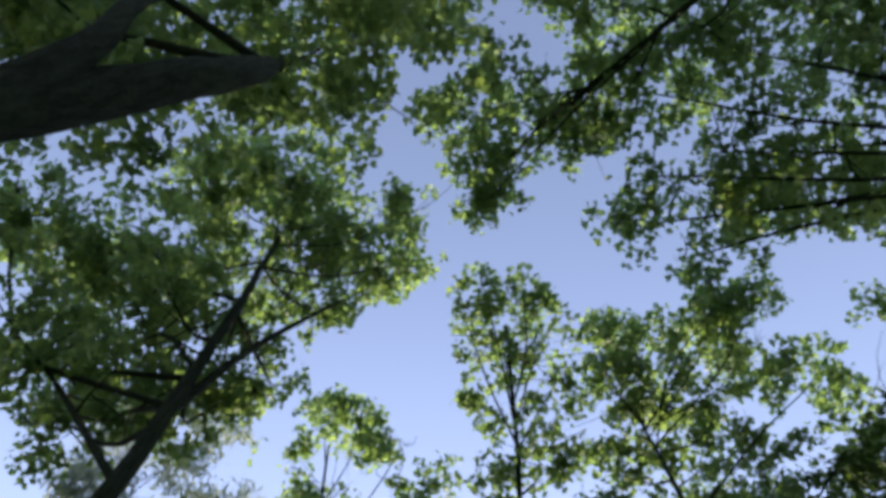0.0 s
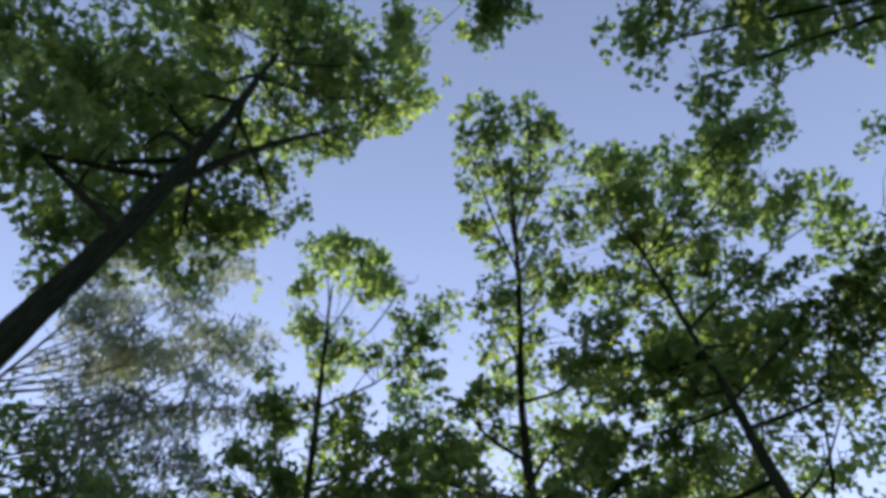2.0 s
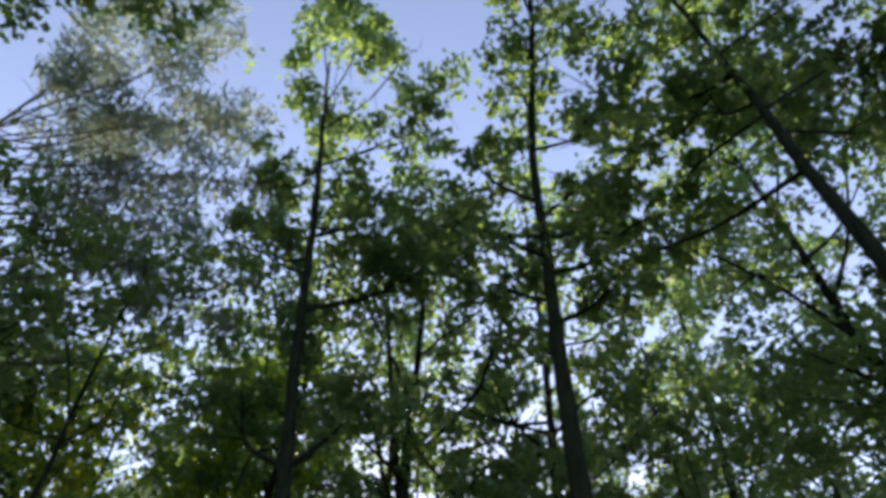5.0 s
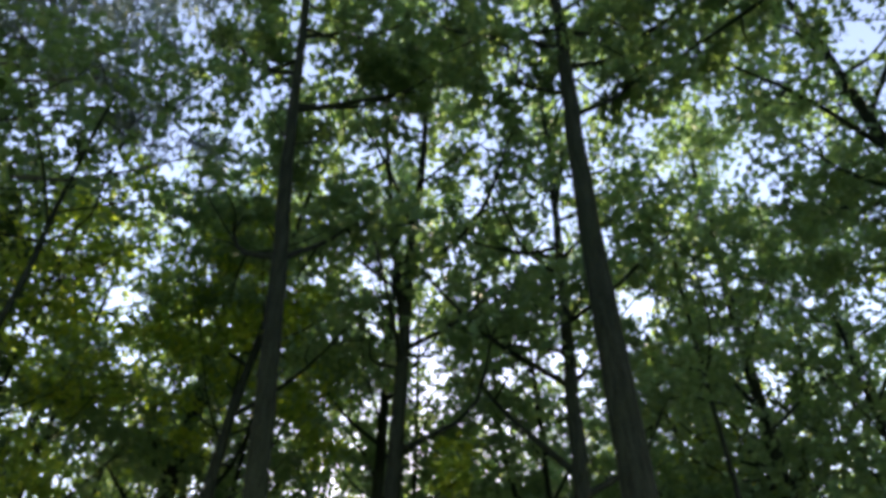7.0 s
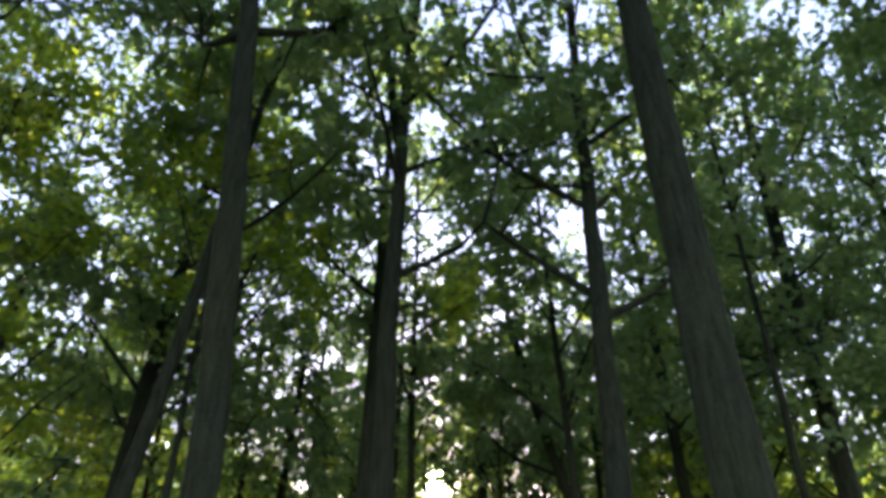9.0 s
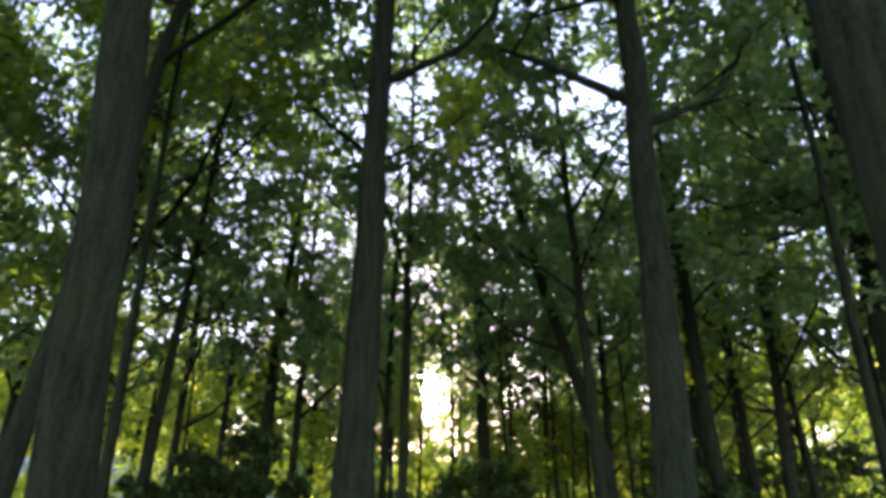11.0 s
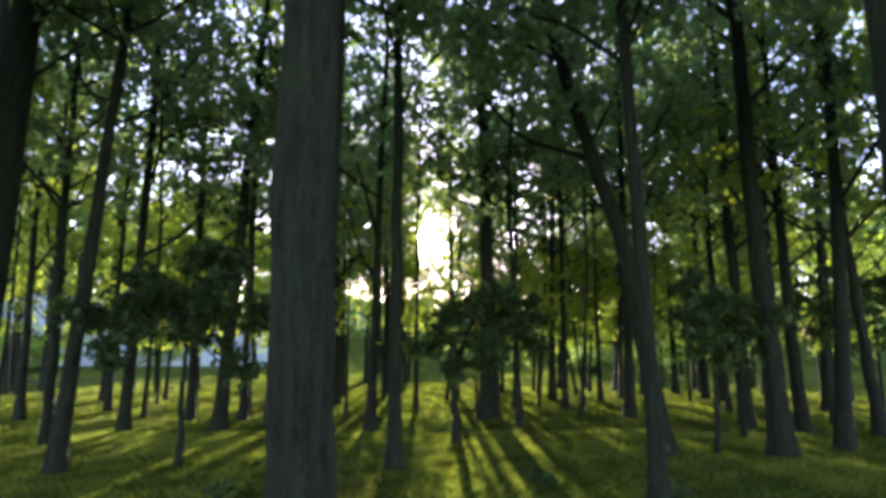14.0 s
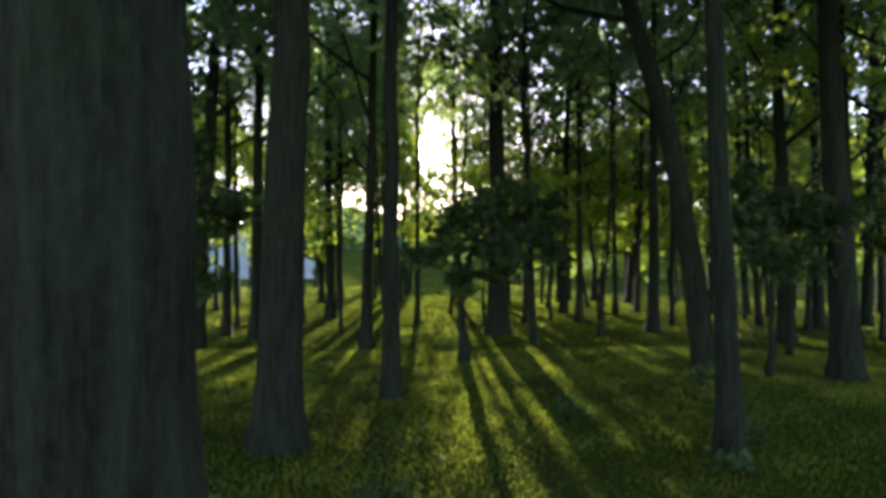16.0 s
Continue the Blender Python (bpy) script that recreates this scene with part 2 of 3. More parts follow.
def leaves(centres, size, droop=0.0, flat=70.0, shape="kite"):
    """Leaves folded along the midrib, one at each place: lobed ones near the way, plain kites further off."""
    n = len(centres)
    az = rng.uniform(0, 2 * np.pi, n)
    tilt = np.radians(rng.uniform(-flat, flat, n) - droop)
    roll = np.radians(rng.uniform(-flat, flat, n))
    along = np.stack([np.cos(az) * np.cos(tilt), np.sin(az) * np.cos(tilt), np.sin(tilt)], -1)
    side0 = np.stack([-np.sin(az), np.cos(az), 0 * az], -1)
    up0 = np.cross(along, side0)
    side = side0 * np.cos(roll)[:, None] + up0 * np.sin(roll)[:, None]
    up = np.cross(along, side)
    s = (size * rng.uniform(0.65, 1.25, n))[:, None]
    outline = SHAPES[shape]
    k = len(outline)
    verts = np.stack([centres + along * s * v + side * s * u + up * s * (abs(u) * 0.3 - 0.08 * v) for u, v in outline], 1).reshape(-1, 3)
    i = np.arange(n)[:, None] * k
    fan = np.array([(0, j, j + 1) for j in range(1, k - 1)]).ravel()
    return verts, (i + fan).reshape(-1, 3)


def lobe_leaves(lobes, size, lai, loose=1.0):
    """Places of leaves: each lobe (x, y, z, r) holds flat sprays, and each spray tufts of leaves with clear gaps between; lai is the leaf area over the lobe's breadth."""
    out = []
    for x, y, z, r in lobes:
        total = max(24, lai * math.pi * r * r / (0.5 * size * size))
        m = int(5 + 5 * r * r)
        d = rng.normal(0, 1, (m, 3))
        d /= np.linalg.norm(d, axis=1)[:, None]
        d *= (r * rng.uniform(0.1, 1, m) ** 0.5)[:, None] * (1, 1, 0.8)
        reach = r * rng.uniform(0.26, 0.5, m)
        n = np.maximum(1, (total / 11 * reach**2 / np.sum(reach**2)).astype(int))
        which = np.repeat(np.arange(m), n)
        a, f = rng.uniform(0, 2 * np.pi, len(which)), np.sqrt(rng.uniform(0, 1, len(which)))
        tilt = rng.normal(0, 0.35, (m, 2))[which]
        off = np.stack([np.cos(a) * f, np.sin(a) * f, -0.25 * f**2 + rng.normal(0, 0.13, len(which))], -1)
        off[:, 2] += off[:, 0] * tilt[:, 0] + off[:, 1] * tilt[:, 1]
        tuft = np.array((x, y, z)) + d[which] + off * reach[which, None]
        c = np.repeat(tuft, rng.integers(7, 16, len(tuft)), 0)
        out.append(c + rng.normal(0, 1, c.shape) * (0.8, 0.8, 0.5) * size * loose)
    return np.concatenate(out)


def tree(path, dia, crown_from, lobes=None, n_lobes=16, spread=1.7, lobe_r=0.9, leaf=0.145, fill=1.3, material=None, bark=None,
         fork=None, label="tall slender maple with dark furrowed bark and green leaves", top_r=0.18, droop=0.0, lobed=False, shape=None, extra=(), loose=1.2, sprig=()):
    """A tree along a curved trunk: path gives places from the ground to the top, dia the thickness at breast height."""
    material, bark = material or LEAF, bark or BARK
    path = np.asarray(path, float)
    base = path[0].copy()
    base[2] = ground_z(base[0], base[1]) - 0.06
    path[0, 2] = base[2]
    h = path[-1, 2]
    ob = tagged(new("tree"), label, "tree", "woodland trees")
    ob.location = base
    n = 44 if dia > 0.26 else 26
    mid = spline(path, n)
    wob = np.cumsum(rng.normal(0, 0.012, (n, 2)), 0) * (26 / n) ** 0.5
    mid[2:, :2] += wob[2:] - np.linspace(wob[2], wob[-1], n - 2) * 0.8
    f = (mid[:, 2] - base[2]) / (h - base[2])
    rad = dia / 2 * (1.0 - (1 - top_r) * f**0.9) + dia * 0.25 * np.exp(-(mid[:, 2] - base[2]) / 0.22)
    v, fc = tube(mid, rad, 26 if dia > 0.26 else 12, 0.032)
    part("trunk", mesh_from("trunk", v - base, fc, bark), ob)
    if fork:
        second = spline(fork, 14)
        r0 = np.interp(fork[0][2], mid[:, 2], rad) * 0.78
        v, fc = tube(second, np.linspace(r0, r0 * 0.2, 14), 10, 0.03)
        part("fork", mesh_from("fork", v - base, fc, bark), ob)

    def at_height(z):
        return np.array([np.interp(z, mid[:, 2], mid[:, 0]), np.interp(z, mid[:, 2], mid[:, 1]), z])

    if lobes is None:
        lobes = []
        for i in range(n_lobes):
            t = (i + rng.uniform(0, 1)) / n_lobes
            z = crown_from + (h + 0.5 - crown_from) * t
            wide = spread * (0.45 + 0.75 * np.sin(np.pi * min(1, 0.22 + 0.72 * t)))
            a = i * 2.4 + rng.uniform(-0.5, 0.5)
            c = at_height(min(z, h))
            d = wide * rng.uniform(0.25, 1.0)
            lobes.append((c[0] + np.cos(a) * d, c[1] + np.sin(a) * d, z, lobe_r * rng.uniform(0.75, 1.2)))
    lobes = list(lobes) + list(extra)
    for x, y, z, r in lobes:
        tip = np.array((x, y, z))
        reach = math.hypot(x - at_height(min(z, h))[0], y - at_height(min(z, h))[1])
        z0 = np.clip(z - 0.35 - reach * rng.uniform(0.55, 0.95), max(1.8, crown_from - 1.6), h * 0.97)
        a = at_height(z0)
        if np.linalg.norm(tip - a) < 0.5:
            continue
        bend = (a * 0.45 + tip * 0.55) + (0, 0, -0.12 * reach) + rng.normal(0, 0.06 + 0.05 * reach, 3)
        end = tip + (tip - a) / np.linalg.norm(tip - a) * r * 0.55
        curve = spline([a, bend, tip, end], 9)
        thick = min(0.55 * np.interp(z0, mid[:, 2], rad), (0.013 + 0.020 * np.linalg.norm(tip - a)) if lobed else 0.010 + 0.016 * np.linalg.norm(tip - a))
        free = np.flatnonzero(~in_opening(curve))
        if len(free) < 4 or free[-1] < 4 or free[-1] + 1 - len(free) > 0:
            continue
        curve = curve[: free[-1] + 1]
        v, fc = tube(curve, np.linspace(thick, 0.006, len(curve)), 6 if lobed else 5, 0.04)
        for _ in range(7 if lobed else 4):
            s0 = curve[rng.integers(2, len(curve) - 1)]
            e0 = s0 + rng.normal(0, 1, 3) * r * (0.62, 0.62, 0.4) + (0, 0, 0.15)
            if in_opening(e0[None])[0]:
                continue
            v2, f2 = tube(spline([s0, (s0 + e0) / 2 + rng.normal(0, 0.05, 3), e0], 4), np.linspace(thick * 0.4 + 0.003, 0.004, 4), 3)
            fc = np.vstack([fc, f2 + len(v)])
            v = np.vstack([v, v2])
        part("limb", mesh_from("limb", v - base, fc, bark), ob)
    if sprig:
        ends = [np.array(q[:3]) for q in sprig]
        a = at_height(ends[0][2] - 0.35)
        v, fc = tube(spline([a, *ends], 10), np.linspace(0.016, 0.004, 10), 5)
        twig = part("side_branch", mesh_from("side_branch", v - base, fc, bark), ob)
        # sunlight is painted in: the sprig gets a lighter leaf than its crown
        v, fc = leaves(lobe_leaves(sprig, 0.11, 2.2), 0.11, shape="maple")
        part("sprig", mesh_from("sprig", v - base, fc, LEAF_LIGHT, False), twig, "yellow-green leaves with sunlight put into their colour")
    c = lobe_leaves(lobes, leaf, fill, 1.0 if lobed or fill > 2 else loose)
    c = c[~in_opening(c)]
    c = c[c[:, 2] > 0.4]
    if len(c):
        v, fc = leaves(c, leaf, droop, shape=shape or ("maple" if lobed else "kite"))
        part("crown", mesh_from("crown", v - base, fc, material, False), ob)
    return ob


def ground_z(x, y):
    """The height of the lawn: gently uneven, with a bank beyond the wood."""
    z = 0.05 * math.sin(0.31 * x + 0.4) * math.sin(0.27 * y) + 0.03 * math.sin(0.9 * x + 0.5 * y)
    far = max(0.0, min(1.0, (y - 48) / 40))
    return z + 3.2 * far * far * (3 - 2 * far)


# ---------------------------------------------------------------- ground
def build_ground():
    near = np.arange(-40, 41, 1.0)
    xs = np.concatenate([(-2500, -900, -300, -120, -70), near, (70, 120, 300, 900, 2500)])
    ys = np.concatenate([(-2500, -900, -300, -100, -40), np.arange(-20, 95, 1.0), (110, 150, 300, 900, 2500)])
    v = np.array([(x, y, ground_z(max(-60, min(60, x)), max(-60, min(95, y)))) for y in ys for x in xs])
    nx, ny = len(xs), len(ys)
    i, j = np.meshgrid(np.arange(ny - 1), np.arange(nx - 1), indexing="ij")
    f = np.stack([i * nx + j, i * nx + j + 1, (i + 1) * nx + j + 1, (i + 1) * nx + j], -1).reshape(-1, 4)
    tagged(new("ground", mesh_from("ground", v, f, SOIL)), "shaded woodland lawn of short green grass", "ground", kind="structure")


build_ground()

# ---------------------------------------------------------------- the trees beside the way
def line(x, y, lean, h, ly=0.0, bow=0.0):
    """A trunk's path: foot, lean per metre across and along, height and bow."""
    return [(x + lean * z + bow * math.sin(math.pi * z / h), y + ly * z, z) for z in (0, h * 0.25, h * 0.5, h * 0.75, h)]


MAPLE = "tall maple with dark furrowed bark and broad green crown"
tree([(-2.7, 2.35, 0), (-2.1, 2.35, 4.0), (-1.42, 2.4, 6.6), (-0.95, 2.4, 8.6), (-1.3, 2.5, 10.8), (-1.5, 2.6, 14)], 0.55, 8.0, lobed=True, top_r=0.08, fork=[(-1.5, 2.4, 6.3), (-1.36, 2.15, 7.3), (-1.5, 1.93, 8.2), (-2.1, 1.8, 10.5)],
     lobes=[(-2.99, 2.20, 10.51, 1.36), (-1.35, 2.43, 11.63, 1.24), (0.05, 2.43, 12.75, 1.36), (-3.93, 2.67, 11.74, 1.24), (-0.65, 3.13, 13.53, 1.02),
            (0.75, 3.13, 13.98, 1.02), (-2.29, 1.50, 13.87, 1.58), (-4.63, 1.26, 12.19, 1.58), (0.52, 1.26, 14.65, 1.36), (-2.06, 3.13, 12.41, 0.90)],
     leaf=0.125, fill=2.5, label="leaning maple with a thick dark trunk")
tree([(-3.16, 6.0, 0), (-2.92, 6.0, 4), (-2.68, 6.0, 8.8), (-2.55, 5.9, 11.6), (-2.45, 5.6, 15.0)], 0.38, 8.9, fork=[(-2.64, 6.0, 9.4), (-2.3, 6.4, 11.7), (-1.7, 6.9, 14.0), (-1.1, 7.1, 15.3)],
     lobes=[(-2.76, 5.47, 16.22, 1.36), (-1.47, 5.94, 15.77, 1.13), (-0.65, 6.64, 15.33, 1.02), (-1.35, 7.46, 15.10, 1.02), (-3.81, 5.12, 16.00, 1.36), (-2.52, 6.88, 16.00, 1.13),
            (-3.93, 6.64, 15.10, 1.36), (-4.98, 5.71, 14.65, 1.36), (-3.69, 7.93, 14.21, 1.13), (-5.10, 7.35, 13.31, 1.36), (-2.29, 4.77, 14.88, 1.02), (-6.27, 6.41, 13.98, 1.36),
            (-3.69, 5.82, 12.41, 0.90), (-2.88, 8.40, 13.98, 0.79), (-5.80, 8.30, 12.6, 0.95), (-4.86, 6.18, 11.07, 1.13), (-0.18, 5.71, 15.89, 0.79), (-4.86, 8.63, 13.53, 1.13), (-6.50, 5.01, 13.53, 1.24), (-3.93, 8.98, 14.21, 0.79)],
     leaf=0.125, fill=2.5, lobed=True, label="forked maple with a dark trunk and wide green crown")
tree([(1.54, 11.4, 0), (1.56, 11.4, 4), (1.58, 11.35, 8), (1.6, 10.9, 11.4), (1.66, 9.45, 13.4), (1.57, 7.85, 15.1)], 0.35, 9.8, lobed=True,
     lobes=[(1.10, 6.76, 14.99, 0.79), (1.92, 6.99, 14.99, 0.79), (2.51, 7.70, 14.88, 0.79), (0.87, 7.70, 14.65, 0.68), (1.69, 8.28, 14.77, 0.90), (2.51, 8.75, 14.32, 0.79), (0.99, 9.22, 13.76, 0.68),
            (2.16, 9.69, 13.53, 0.90), (1.45, 10.39, 12.86, 0.90), (2.74, 10.62, 12.53, 0.90), (0.75, 11.32, 11.74, 0.79), (2.39, 11.56, 11.29, 0.90), (1.10, 11.40, 9.40, 0.80), (2.50, 11.40, 9.00, 0.70),
            (0.4, 11.8, 10.6, 0.8), (2.9, 11.6, 10.2, 0.8), (0.2, 12.6, 12.0, 0.7), (3.0, 12.0, 11.6, 0.8)],
     leaf=0.12, fill=1.9, label="very tall straight maple with a narrow green crown")
tree([(-0.515, 14.55, 0), (-0.515, 14.52, 3), (-0.46, 14.4, 7.2), (-0.26, 14.4, 10.8), (-0.12, 14.5, 15)], 0.295, 6.5, fork=[(-0.46, 14.4, 7.1), (-0.7, 14.4, 9.0), (-0.92, 14.4, 11.3), (-1.1, 14.5, 14)], n_lobes=16, spread=1.8, sprig=[(0.16, 14.4, 4.9, 0.24), (0.34, 14.3, 5.15, 0.26), (0.25, 14.5, 5.5, 0.28)], label="maple with a stout grey trunk forking high up")
tree(line(-1.26, 18.45, 0.017, 14.5), 0.35, 6.8, n_lobes=18, label="straight maple with dark bark flaring at the foot")
tree(line(-0.56, 20.4, 0.003, 13.5), 0.19, 5.5)
tree([(1.39, 13.55, 0), (1.66, 14.0, 4), (1.92, 14.5, 8), (2.1, 14.8, 11), (2.2, 15.0, 15)], 0.29, 6.3, n_lobes=22, spread=2.0, extra=[(1.6, 16.3, 9.8, 1.0), (0.8, 16.0, 10.5, 0.9), (2.5, 16.8, 9.0, 1.0), (1.3, 16.8, 8.3, 0.8)], label="maple with a leaning dark trunk and dense crown")
tree(line(-1.27, 12.35, -0.066, 16, -0.06), 0.27, 7.0, label=MAPLE,
     lobes=[(-2.41, 10.74, 16.22, 0.90), (-1.59, 10.62, 15.55, 0.90), (-0.65, 10.97, 15.10, 0.79), (0.05, 11.32, 14.54, 0.68), (-3.11, 11.44, 15.44, 0.79), (-2.06, 11.67, 14.43, 1.02), (-0.77, 12.14, 13.76, 0.90),
            (-3.11, 12.61, 13.31, 0.90), (-1.20, 12.00, 11.20, 0.90), (-3.00, 12.60, 11.00, 0.80), (-0.60, 12.60, 10.20, 0.80), (-2.20, 12.90, 9.60, 0.80), (-1.10, 13.40, 8.40, 0.70), (-3.00, 13.60, 8.60, 0.70), (0.1, 13.0, 11.4, 0.8), (-0.4, 12.8, 12.6, 0.7), (-1.8, 12.6, 12.6, 0.8), (-3.4, 13.0, 12.0, 0.8)], lobed=True, leaf=0.125, fill=2.2)
tree(line(-5.9, 20.0, 0.041, 15), 0.55, 6.0, n_lobes=22, spread=2.4, lobe_r=1.15, label="old maple with a thick dark trunk")
tree(line(5.85, 17.8, 0.055, 15.5, 0.03), 0.42, 8.0, n_lobes=14, spread=2.2, lobe_r=1.1,
     extra=[(5.0, 17.5, 5.6, 0.8), (6.4, 17.2, 5.9, 0.9), (5.5, 18.4, 6.5, 0.9), (6.9, 18.6, 6.7, 0.9), (4.3, 17.1, 5.5, 0.7), (7.3, 17.6, 5.6, 0.8), (4.9, 16.6, 6.6, 0.7), (4.0, 17.6, 5.0, 0.8), (4.6, 17.4, 6.3, 0.9), (3.7, 17.9, 6.0, 0.8), (5.2, 17.2, 4.6, 0.8), (4.4, 17.8, 7.3, 0.9), (5.6, 17.0, 5.4, 0.9)], label="old maple with a thick leaning trunk")
tree(line(7.06, 12.9, -0.041, 15), 0.38, 8.0, n_lobes=20, spread=2.2, lobe_r=1.1)
tree(line(4.26, 9.2, -0.013, 14), 0.28, 9.0, label=MAPLE,
     lobes=[(3.44, 8.17, 15.10, 0.90), (4.26, 8.17, 15.44, 0.90), (5.08, 8.17, 15.44, 0.90), (3.79, 8.98, 14.65, 0.90), (5.90, 8.28, 15.55, 0.90), (4.73, 9.22, 14.65, 1.02), (5.90, 9.45, 14.65, 1.02), (6.84, 8.63, 15.55, 0.90),
            (3.56, 10.15, 13.53, 0.90), (5.20, 10.15, 13.53, 1.02), (6.84, 10.39, 13.76, 1.02), (4.26, 10.62, 12.41, 0.90), (6.13, 10.86, 12.41, 1.02), (3.33, 10.15, 11.74, 0.79), (5.20, 9.80, 11.74, 0.90), (4.03, 9.69, 10.62, 0.79), (5.90, 7.35, 15.21, 0.68), (6.60, 7.23, 15.21, 0.79), (7.77, 9.22, 14.88, 1.02), (8.71, 9.92, 14.43, 1.13), (8.01, 10.86, 13.31, 1.13),
            (4.3, 11.6, 11.6, 0.8), (3.2, 11.2, 12.6, 0.8), (3.5, 12.4, 10.6, 0.7)], leaf=0.125, fill=2.0, lobed=True)
tree([(8.9, 3.4, 0), (8.8, 3.4, 5), (8.5, 3.5, 11), (8.0, 3.6, 15.5)], 0.42, 10.5, label="broad maple with long level limbs",
     lobes=[(6.37, 3.95, 13.31, 1.36), (5.20, 4.07, 13.53, 1.13), (4.26, 4.54, 13.98, 1.02), (5.90, 5.24, 14.21, 1.13), (4.03, 5.47, 14.32, 0.90), (7.30, 5.24, 14.43, 1.36), (4.96, 6.18, 14.54, 0.68),
            (6.84, 2.90, 14.43, 1.36), (5.43, 2.67, 14.43, 1.24), (8.71, 4.77, 13.76, 1.47), (7.77, 1.96, 13.76, 1.47), (4.26, 3.37, 14.88, 0.90), (8.47, 6.41, 14.65, 1.13), (6.60, 5.94, 15.10, 0.79)], lobed=True, leaf=0.125, fill=1.45)
tree([(5.0, -1.4, 0), (4.8, -1.0, 5), (4.4, 0.4, 10), (3.6, 2.0, 13), (2.2, 3.7, 14.4)], 0.38, 10.0, label="maple leaning over the clearing", lobed=True, leaf=0.125, fill=2.2,
     lobes=[(2.39, 3.37, 14.65, 0.90), (1.69, 4.30, 14.65, 0.90), (0.99, 5.01, 14.77, 0.90), (0.75, 5.71, 14.88, 0.56), (3.21, 3.60, 14.43, 0.90), (1.69, 5.36, 14.77, 0.56), (4.03, 2.43, 13.98, 1.13), (3.09, 1.96, 14.88, 1.13), (1.22, 3.60, 15.10, 0.79), (5.20, 1.26, 13.31, 1.36), (2.62, 0.79, 13.31, 1.24)])
tree(line(-4.7, 20.0, 0.05, 12.5, 0.02), 0.21, 5.5)
tree(line(-3.315, 14.4, 0.072, 14, 0.1), 0.23, 7.5, label="leaning maple with a slim dark trunk")
tree([(3.35, 21.5, 0), (3.05, 21.5, 1.85), (2.85, 21.5, 3.3), (2.46, 21.5, 4.5), (1.55, 21.6, 8.2), (1.2, 21.7, 12.8)], 0.31, 5.5, label="maple with a curved leaning trunk")
tree(line(2.22, 18.45, -0.031, 12.5), 0.2, 5.0)
tree(line(5.03, 21.45, -0.03, 14), 0.34, 6.5, n_lobes=13, spread=2.0)
tree(line(-4.1, 24.0, 0.058, 13, 0.02), 0.27, 4.5)
PALE_TIPS = [(-4.3, 10.6, 15.6), (-3.95, 11.9, 14.5), (-4.0, 12.9, 13.5), (-4.5, 13.8, 12.4), (-5.4, 10.3, 16.3), (-5.5, 13.6, 11.3), (-6.8, 10.6, 16.2), (-4.7, 12.4, 15.0), (-5.3, 13.0, 12.9), (-6.6, 12.4, 14.6), (-4.4, 14.4, 10.8)]
tree([(-8.7, 11.6, 0), (-8.4, 11.3, 6), (-8.0, 11.0, 11), (-7.2, 10.9, 14.6)], 0.24, 9.5, leaf=0.17, fill=5.0, shape="narrow", material=LEAF_HAZED, bark=BARK_PALE, droop=25,
     lobes=[(-7.9 + (x + 7.9) * k, 10.9 + (y - 10.9) * k, 12.0 + (z - 12.0) * k, 0.45 + 0.3 * k) for x, y, z in PALE_TIPS for k in (0.5, 0.75, 1.0)],
     label="feathery tree with sweeping limbs and thin foliage, leaf colour paled for haze")
tree(line(-7.4, 11.6, 0.02, 11.0), 0.24, 6.5, n_lobes=20, spread=2.2)
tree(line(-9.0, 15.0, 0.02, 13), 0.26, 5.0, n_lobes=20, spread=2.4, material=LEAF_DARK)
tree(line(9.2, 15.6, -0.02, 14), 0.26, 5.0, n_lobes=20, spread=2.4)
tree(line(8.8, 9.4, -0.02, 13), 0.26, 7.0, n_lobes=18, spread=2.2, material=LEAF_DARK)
for x, y, d, h, m in ((-7.2, 16.2, 0.16, 11.5, LEAF_LIGHT), (-7.6, 18.4, 0.2, 13, LEAF), (-8.3, 22.2, 0.2, 13, LEAF_LIGHT), (-6.3, 22.4, 0.17, 12.5, LEAF), (-10.6, 17.5, 0.24, 13, LEAF),
                      (8.6, 18.2, 0.22, 13, LEAF), (10.2, 20.2, 0.24, 13.5, LEAF), (8.2, 21.4, 0.18, 12, LEAF)):
    tree(line(x, y, rng.normal(0, 0.02), h), d, rng.uniform(3.2, 4.6), n_lobes=20, spread=1.9, lobe_r=0.95, material=m, fill=1.4, label="maple of the thicket with dark bark and many small leaves")
tree(line(-4.7, 12.6, -0.02, 11.0), 0.16, 7.8, n_lobes=9, spread=1.5, fill=0.8, label="young maple with a slim dark trunk")
tree(line(-3.4, 16.6, -0.01, 11.5), 0.13, 6.6, n_lobes=14, spread=1.8, fill=1.5, material=LEAF_LIGHT, label="young maple with thin trunk and bright leaves")
tree(line(4.2, 15.9, 0.02, 12.0), 0.14, 7.6, n_lobes=12, spread=1.5, label="young maple with thin trunk")

# ---------------------------------------------------------------- the wood beyond
def wood_tree(x, y, d, low=None, high=None, fill=0.72):
    h = high or (rng.uniform(11.5, 15.5) if d > 0.15 else rng.uniform(7.5, 11))
    kind = rng.uniform()
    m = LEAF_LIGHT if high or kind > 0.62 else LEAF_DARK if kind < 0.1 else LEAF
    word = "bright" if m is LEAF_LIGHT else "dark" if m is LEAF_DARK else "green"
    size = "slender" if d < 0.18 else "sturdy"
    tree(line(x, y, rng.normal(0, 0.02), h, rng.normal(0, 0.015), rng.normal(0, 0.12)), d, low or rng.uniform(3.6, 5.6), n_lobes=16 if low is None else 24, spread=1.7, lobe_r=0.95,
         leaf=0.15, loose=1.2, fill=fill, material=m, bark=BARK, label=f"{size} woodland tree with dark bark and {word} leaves")


